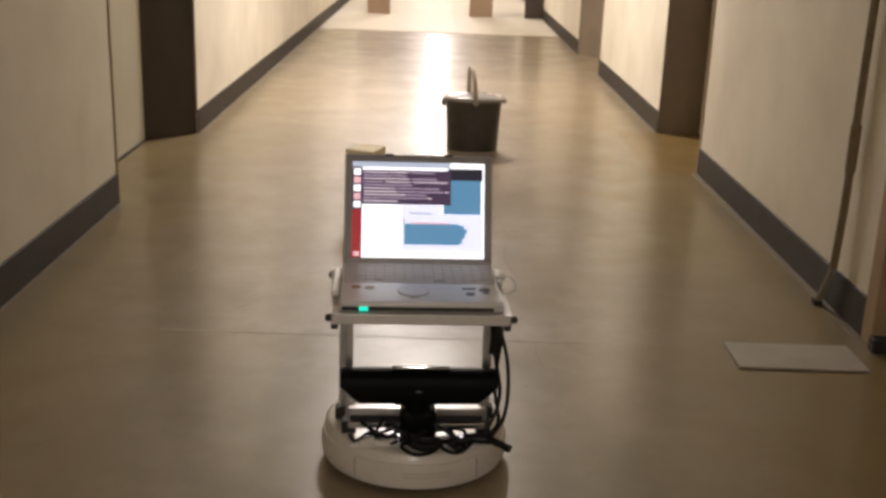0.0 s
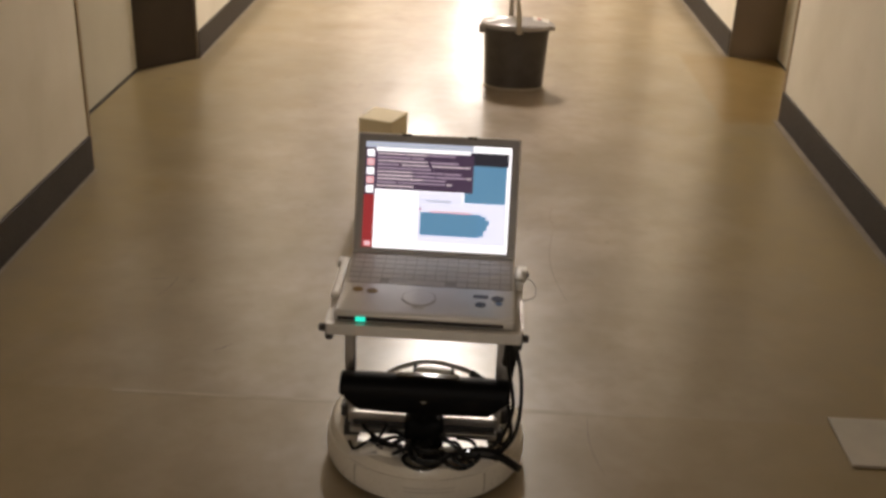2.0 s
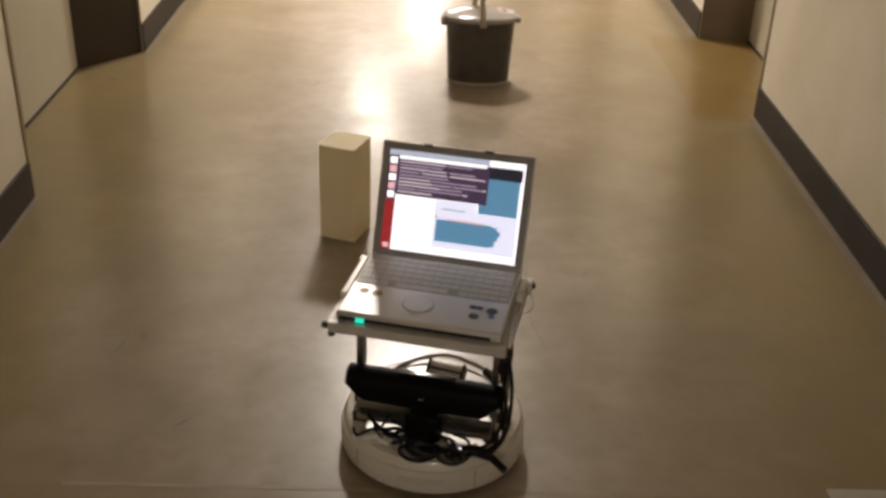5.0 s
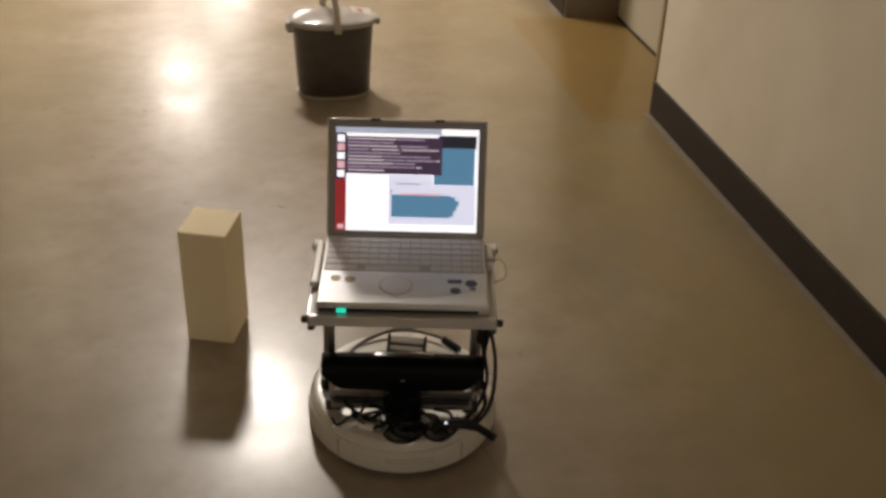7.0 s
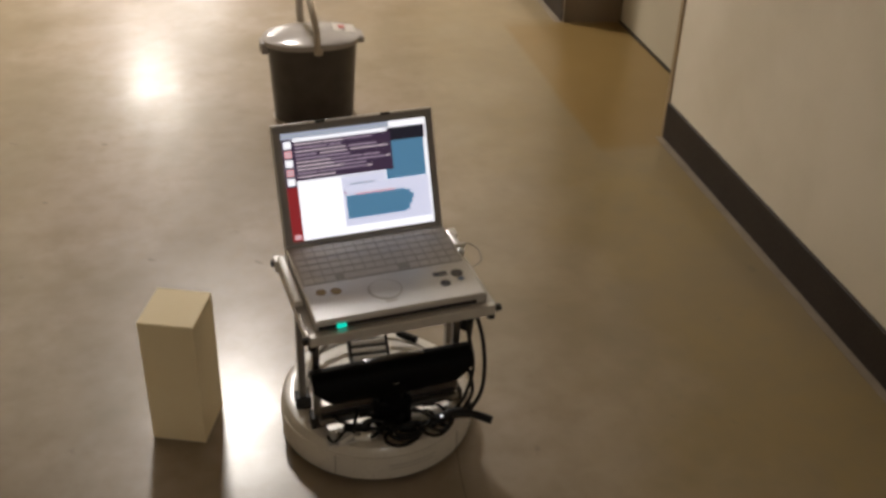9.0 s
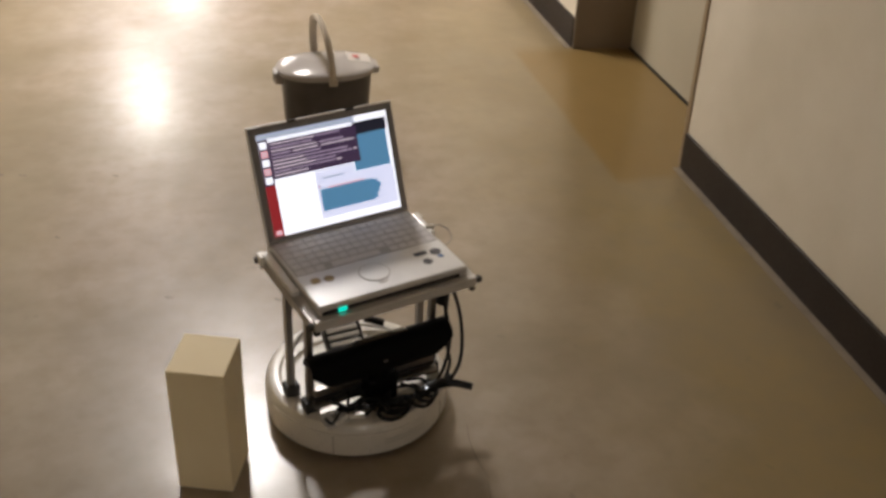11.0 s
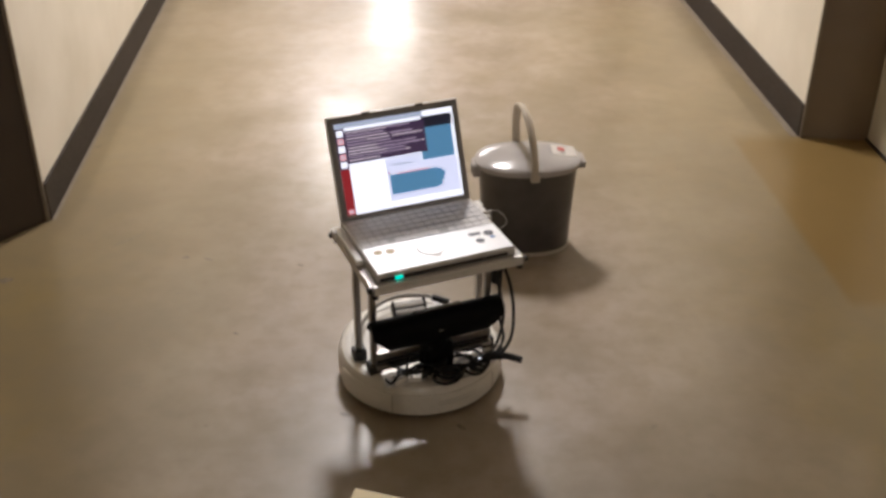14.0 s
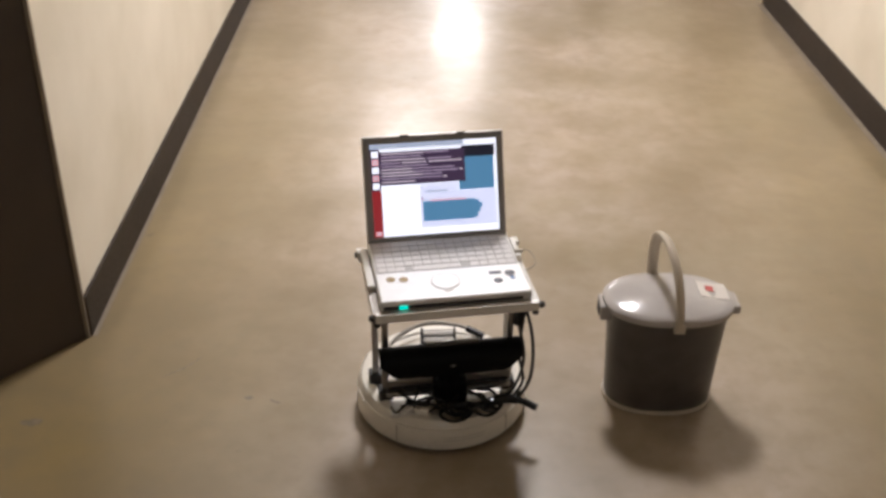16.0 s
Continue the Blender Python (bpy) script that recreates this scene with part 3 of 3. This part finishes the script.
    rings = []
    for x, grow in ((-0.136, 0.86), (-0.133, 0.97), (-0.05, 1.0), (0.05, 1.0), (0.136, 0.97), (0.139, 0.86)):
        rings.append([bm.verts.new((x * (1.0 if z > 0 else 1.0 - 0.24 * min(1, -z / 0.030)), -0.092 + grow * y, 0.177 + grow * z)) for y, z in profile])
    for a, c in zip(rings, rings[1:]):
        for k in range(len(profile)):
            j = (k + 1) % len(profile)
            bm.faces.new((a[k], a[j], c[j], c[k]))
    bm.faces.new(rings[0])
    bm.faces.new(rings[-1])
    sensor = part("sensor_bar", bm, M_BLACK, d, "glossy black depth sensor bar", smooth=True)
    # no real part: gloss strip added where the bar's highlight sits
    part("highlight_strip", boxed(-0.046, 0.056, -0.100, -0.084, 0.2050, 0.2082, bevel=0.0014), M_GLOSS, sensor, "added gloss strip that makes the bar's highlight", smooth=True)
    part("stand_neck", lathe(bmesh.new(), [(0.022, 0.125), (0.024, 0.135), (0.026, 0.152)], 24, m=pose(0.0, -0.092, 0)), M_BLACK, sensor, smooth=True)
    part("stand_foot", boxed(-0.030, 0.034, -0.112, -0.066, 0.072, 0.132, bevel=0.012, segments=3), M_BLACK, sensor, "black sensor stand", smooth=True)
    part("status_mark", boxed(-0.003, 0.006, -0.1216, -0.1205, 0.1735, 0.1747), M_PLATE, sensor)
    # platform under the laptop
    plat = part("platform", boxed(-0.147, 0.147, -0.160, 0.066, 0.324, 0.333, bevel=0.0015), M_PLATE, d, "grey platform plate")
    part("front_beam", boxed(-0.148, 0.148, -0.168, -0.157, 0.316, 0.334, bevel=0.0015), M_BEAM, plat, "pale aluminium front beam")
    part("side_beam", boxed(-0.152, -0.142, -0.157, 0.066, 0.312, 0.330, bevel=0.0015), M_ALU, plat, "aluminium side beam")
    part("side_beam", boxed(0.142, 0.152, -0.157, 0.066, 0.312, 0.330, bevel=0.0015), M_ALU, plat, "aluminium side beam")
    for x, y in ((-0.150, -0.163), (0.150, -0.163), (-0.153, 0.058), (0.153, 0.058)):
        s = 1 if x > 0 else -1
        part("bolt", lathe(bmesh.new(), [(0.005, 0.0), (0.006, 0.001), (0.006, 0.008), (0.003, 0.0095)], 12, m=pose(x, y, 0.326, 0, 90 * s, 0)), M_SHADOW, plat, "black bolt head")
        part("bolt", lathe(bmesh.new(), [(0.005, 0.0), (0.006, 0.001), (0.006, 0.009), (0.003, 0.0105)], 12, m=pose(x - s * 0.006, y + 0.002, 0.316, 180, 0, 0)), M_SHADOW, plat, "black bolt head")
    for s in (-1, 1):
        part("corner_bracket", boxed(*sorted((s * 0.146, s * 0.158)), 0.040, 0.060, 0.320, 0.340, bevel=0.002), M_GUARD, plat, "white corner bracket")
    part("side_guard", boxed(-0.153, -0.1385, -0.085, 0.052, 0.3335, 0.344, bevel=0.004), M_GUARD, plat, "pale plastic side guard")
    part("side_guard", boxed(0.1395, 0.150, -0.02, 0.050, 0.3335, 0.345, bevel=0.003), M_GUARD, plat, "pale plastic side guard")
    # cables
    part("arched_cable", tubed([(0.112, -0.075, 0.312), (0.136, -0.088, 0.290), (0.153, -0.105, 0.235), (0.157, -0.118, 0.175), (0.149, -0.128, 0.125), (0.128, -0.132, 0.092)], 0.0034), M_CABLE, d, "black cable arching down beside the frame", smooth=True)
    part("cable_plug", tubed([(0.122, -0.132, 0.090), (0.139, -0.142, 0.088), (0.160, -0.158, 0.084)], 0.0070, fine=3), M_CABLE, d, "black plug over the base edge", smooth=True)
    part("thick_cable", tubed([(0.060, -0.131, 0.082), (0.082, -0.130, 0.088), (0.105, -0.128, 0.090), (0.128, -0.132, 0.088)], 0.0095, sides=10, flat=0.8), M_CABLE, d, "thick bundled black cable", smooth=True)
    for cx, cy, ra, rb, lift, turn in ((0.006, -0.146, 0.034, 0.017, 0.082, 14), (0.012, -0.142, 0.029, 0.014, 0.087, 4), (0.066, -0.143, 0.027, 0.014, 0.083, 20), (0.074, -0.140, 0.022, 0.012, 0.087, 8)):
        c, n = math.cos(radians(turn)), math.sin(radians(turn))
        ring = [(ra * math.cos(a), rb * math.sin(a), lift + 0.004 * math.sin(a) + 0.003 * math.cos(2 * a)) for a in [2 * math.pi * k / 12 for k in range(13)]]
        part("coiled_cable", tubed([(cx + c * x - n * y, cy + n * x + c * y, z) for x, y, z in ring], 0.0033, fine=4), M_CABLE, d, "coiled black cable", smooth=True)
    for pts in ([(-0.02, -0.12, 0.10), (-0.012, -0.142, 0.098), (0.0, -0.152, 0.086), (0.03, -0.150, 0.084)],
                [(0.03, -0.122, 0.115), (0.05, -0.132, 0.105), (0.07, -0.136, 0.092), (0.10, -0.13, 0.092)],
                [(-0.10, -0.095, 0.105), (-0.07, -0.112, 0.092), (-0.04, -0.112, 0.098), (-0.01, -0.12, 0.088)],
                [(-0.085, -0.10, 0.082), (-0.05, -0.118, 0.088), (-0.015, -0.125, 0.082), (0.03, -0.135, 0.086)],
                [(0.135, -0.075, 0.31), (0.142, -0.085, 0.25), (0.137, -0.088, 0.17), (0.145, -0.100, 0.11), (0.125, -0.118, 0.090)],
                [(0.128, -0.080, 0.31), (0.133, -0.090, 0.24), (0.146, -0.095, 0.16), (0.130, -0.105, 0.105), (0.11, -0.115, 0.088)]):
        part("cable", tubed(pts, 0.0032), M_CABLE, d, "thin black cable", smooth=True)
    rng = random.Random(11)
    for k in range(9):
        x, y = rng.uniform(-0.095, -0.015) if k < 6 else rng.uniform(0.02, 0.07), rng.uniform(-0.128, -0.112)
        pts = [(x, y + 0.02, 0.085 + rng.uniform(0, 0.03))]
        for j in range(4):
            x, y = x + rng.uniform(0.008, 0.026) * (1 if k % 3 else -1), min(-0.104, max(-0.150, y + rng.uniform(-0.016, 0.014)))
            pts.append((x, y, 0.0765 + rng.uniform(0.002, 0.026)))
        part("cable", tubed(pts, rng.uniform(0.0026, 0.0040)), M_CABLE, d, "tangled black cable", smooth=True)
    for x, y, a in ((-0.088, -0.124, 20), (-0.058, -0.130, -28), (0.044, -0.118, 14)):
        part("connector", boxed(-0.014, 0.014, -0.006, 0.006, 0.0, 0.010, bevel=0.002, m=pose(x, y, 0.0765, 0, -6, a)), M_GUARD, d, "white cable connector")
    part("plug_light", lathe(bmesh.new(), [(0.0022, 0.0), (0.0022, 0.0012), (0.0008, 0.0016)], 10, m=pose(0.077, -0.1345, 0.0955, 30, 0, 0)), S_WHITE, d, "tiny white light")
    part("cable_clump", tubed([(0.128, -0.070, 0.318), (0.134, -0.072, 0.30), (0.138, -0.078, 0.265), (0.135, -0.080, 0.23)], 0.0115, sides=10), M_CABLE, d, "black cable clump on the post", smooth=True)
    part("white_lead", tubed([(0.150, -0.008, 0.348), (0.163, -0.012, 0.350), (0.171, -0.030, 0.346), (0.168, -0.048, 0.338), (0.150, -0.055, 0.333)], 0.0008, sides=6), M_GREYCABLE, plat, "thin pale lead", smooth=True)
    part("lead_end", tubed([(0.138, -0.002, 0.345), (0.153, -0.009, 0.348)], 0.0042, fine=2), M_SHELL, plat, "white plug", smooth=True)
    return d


def laptop():
    d = thing("laptop", "open silver laptop with a lit screen on the robot platform", "laptop")
    shell = part("body", boxed(-0.137, 0.137, -0.156, 0.064, 0.0, 0.017, bevel=0.004, segments=3), M_SILVER, d, "silver laptop body", smooth=True)
    part("palm_rest", boxed(-0.135, 0.135, -0.153, -0.058, 0.0165, 0.0185, bevel=0.001), M_PALM, shell, "pale palm rest")
    part("key_bed", boxed(-0.132, 0.132, -0.057, 0.050, 0.0165, 0.0178), M_KEYBED, shell)
    part("front_edge", boxed(-0.132, 0.120, -0.1572, -0.1555, 0.0035, 0.0095), M_SHADOW, shell, "black front edge")
    part("power_light", boxed(-0.104, -0.089, -0.1590, -0.1565, 0.0030, 0.0100, bevel=0.001), S_GREEN, shell, "green indicator light")
    bm = lathe(bmesh.new(), [(0.0253, 0.0184), (0.0268, 0.0184), (0.0266, 0.0194), (0.0255, 0.0194)], 40, m=pose(-0.012, -0.101, 0))
    part("touchpad_ring", bm, M_KEYBED, shell, "round touchpad rim", smooth=True)
    part("touchpad", lathe(bmesh.new(), [(0.004, 0.0186), (0.0250, 0.0186), (0.0250, 0.0197), (0.0005, 0.0197)], 36, m=pose(-0.012, -0.101, 0)), M_PALM, shell, "round touchpad", smooth=True)
    part("touchpad_button", boxed(-0.020, -0.003, -0.135, -0.130, 0.0184, 0.0198, bevel=0.0006), M_KEY, shell)
    for x, y, r, m in ((-0.110, -0.082, 0.0085, M_STICKY), (-0.087, -0.085, 0.009, M_STICKY), (0.084, -0.112, 0.0085, M_STICKB), (0.110, -0.090, 0.010, M_STICKB), (0.112, -0.106, 0.0055, M_STICKBLUE)):
        part("sticker", lathe(bmesh.new(), [(r, 0.0184), (r, 0.0190), (r * 0.2, 0.0190)], 20, m=pose(x, y, 0)), m, shell, "round sticker")
    part("sticker", boxed(0.072, 0.095, -0.090, -0.080, 0.0184, 0.0190), M_STICKB, shell, "dark sticker")
    # keys share two meshes
    small = part("key", boxed(-0.0081, 0.0081, -0.0081, 0.0081, 0.0, 0.0010, bevel=0.0005, segments=1), M_KEY, shell)
    wide = part("key", boxed(-0.045, 0.045, -0.0081, 0.0081, 0.0, 0.0010, bevel=0.0005, segments=1), M_KEY, shell)
    wide.matrix_local = pose(-0.02, -0.0480, 0.0178)
    first = True
    for r in range(6):
        for c in range(15):
            x = -0.122 + 0.0174 * c + (0.0 if c < 14 else 0)
            y = 0.042 - 0.018 * r
            if r == 5 and -0.075 < x < 0.035:
                continue
            if first:
                k, first = small, False
            else:
                k = new("key", small.data)
                k.parent = shell
            k.matrix_local = pose(x, y, 0.0178)
    # lid, tilted back about the hinge
    lid = part("lid", boxed(-0.137, 0.137, 0.0, 0.0085, 0.004, 0.2065, bevel=0.003, segments=3), M_SILVER, d, "silver lid", smooth=True)
    lid.matrix_local = pose(0, 0.055, 0.014, -22, 0, 0)
    part("bezel", boxed(-0.1345, 0.1345, -0.0012, 0.0006, 0.007, 0.204, bevel=0.0006, segments=1), M_LID, lid, "grey screen bezel")
    for s in (-1, 1):
        hinge = tubed([(s * 0.125, 0.066, 0.017), (s * 0.085, 0.066, 0.017)], 0.006, fine=2)
        part("hinge", hinge, M_SILVER, d, smooth=True)
        part("latch", boxed(s * 0.055 - 0.008, s * 0.055 + 0.008, -0.0016, 0.004, 0.203, 0.207), M_SHADOW, lid)
    x0, x1, z0, z1 = -0.1225, 0.1225, 0.0135, 0.1915

    def area(name, mat, u0, u1, v0, v1, lift, label=""):
        """A patch of the picture on the screen, in parts of its width and height from the top left."""
        return part(name, boxed(x0 + (x1 - x0) * u0, x0 + (x1 - x0) * u1, -0.0016 - lift, -0.0012, z1 - (z1 - z0) * v1, z1 - (z1 - z0) * v0), mat, lid, label)

    area("display", S_WHITE, 0, 1, 0, 1, 0.0, "lit white display")
    area("menu_bar", S_BAR, 0.0, 0.74, 0.0, 0.055, 0.0002)
    area("launcher_strip", S_RED, 0.0, 0.075, 0.50, 1.0, 0.0002, "red strip")
    area("launcher_strip", S_PURPLE, 0.0, 0.075, 0.055, 0.50, 0.0002)
    for k in range(5):
        area("icon", S_WHITE if k % 2 == 0 else S_PINK, 0.012, 0.062, 0.075 + 0.085 * k, 0.140 + 0.085 * k, 0.0004)
    area("icon", S_PINK, 0.015, 0.06, 0.94, 0.985, 0.0004)
    area("terminal_window", S_PURPLE, 0.075, 0.745, 0.085, 0.445, 0.0003, "dark purple window")
    area("dark_window", S_NIGHT, 0.72, 0.985, 0.060, 0.185, 0.0002, "black window")
    area("blue_window", S_BLUE, 0.69, 0.975, 0.180, 0.540, 0.0002, "blue window")
    area("side_panel", S_WHITE, 0.075, 0.375, 0.450, 1.0, 0.0002)
    area("tool_window", S_PALE, 0.375, 0.985, 0.545, 0.93, 0.0003, "pale lilac window")
    area("title_bar", S_PALE, 0.375, 0.68, 0.455, 0.545, 0.0003)
    area("tool_mark", S_RED, 0.385, 0.398, 0.60, 0.625, 0.0005)
    area("tool_mark", S_BAR, 0.43, 0.60, 0.525, 0.545, 0.0005)
    area("warning_line", S_PINK, 0.46, 0.74, 0.625, 0.645, 0.0005)
    area("map", S_BLUE, 0.395, 0.81, 0.640, 0.86, 0.0005, "blue map area")
    for k, (u, v0, v1) in enumerate(((0.845, 0.655, 0.70), (0.870, 0.69, 0.74), (0.855, 0.74, 0.79), (0.835, 0.79, 0.845))):
        area("map", S_BLUE, 0.80, u, v0, v1, 0.0005)
    line_rng = random.Random(4)
    ends = (0.62, 0.40, 0.64, 0.72, 0.46, 0.66, 0.73, 0.56, 0.60, 0.34)
    for k, end in enumerate(ends):
        v, u = 0.103 + 0.0335 * k, 0.085
        while u < end - 0.02:
            stop = min(end, u + line_rng.uniform(0.12, 0.40))
            area("text_line", S_BRIGHT if line_rng.random() < 0.35 else S_TEXT, u, stop, v, v + line_rng.uniform(0.011, 0.014), 0.0005)
            u = stop + line_rng.choice((0.006, 0.010, 0.02))
    return d


ROBOT = robot()
LAPTOP = laptop()

# robot: seconds, x, y, heading
ROUTE = [
    (0, 1.045, 3.464, 3.2),
    (0.5, 1.020, 3.581, 3.1),
    (1, 1.021, 3.688, 0.8),
    (1.5, 1.004, 3.792, -1.0),
    (2, 1.024, 3.894, -1.1),
    (2.5, 1.015, 3.977, -3.3),
    (3, 1.027, 4.007, -6.5),
    (3.5, 1.022, 4.015, -13.1),
    (4, 1.034, 4.030, -13.8),
    (6.5, 1.144, 4.563, -11.6),
    (7, 1.172, 4.683, -11.3),
    (7.5, 1.187, 4.796, -3.8),
    (8, 1.182, 4.892, 1.6),
    (8.5, 1.179, 4.945, 3.9),
    (8.7, 1.178, 4.955, 4.5),
    (10.8, 1.133, 5.116, 15.7),
    (11, 1.120, 5.157, 15.9),
    (11.5, 1.089, 5.262, 15.6),
    (12, 1.051, 5.374, 15.5),
    (12.5, 1.034, 5.441, 17.3),
    (13, 1.009, 5.505, 19.0),
    (13.5, 0.976, 5.594, 18.3),
    (14, 0.940, 5.708, 18.7),
    (14.5, 0.894, 5.828, 18.4),
    (15, 0.853, 5.935, 19.1),
    (15.5, 0.809, 6.066, 18.5),
    (16, 0.780, 6.196, 9.3),
]


def motions():
    walk(ROBOT, [(t, pose(x, y, 0, 0, 0, a)) for t, x, y, a in ROUTE])
    walk(LAPTOP, [(t, pose(x, y, 0, 0, 0, a) @ pose(0, 0, 0.3335)) for t, x, y, a in ROUTE])


motions()
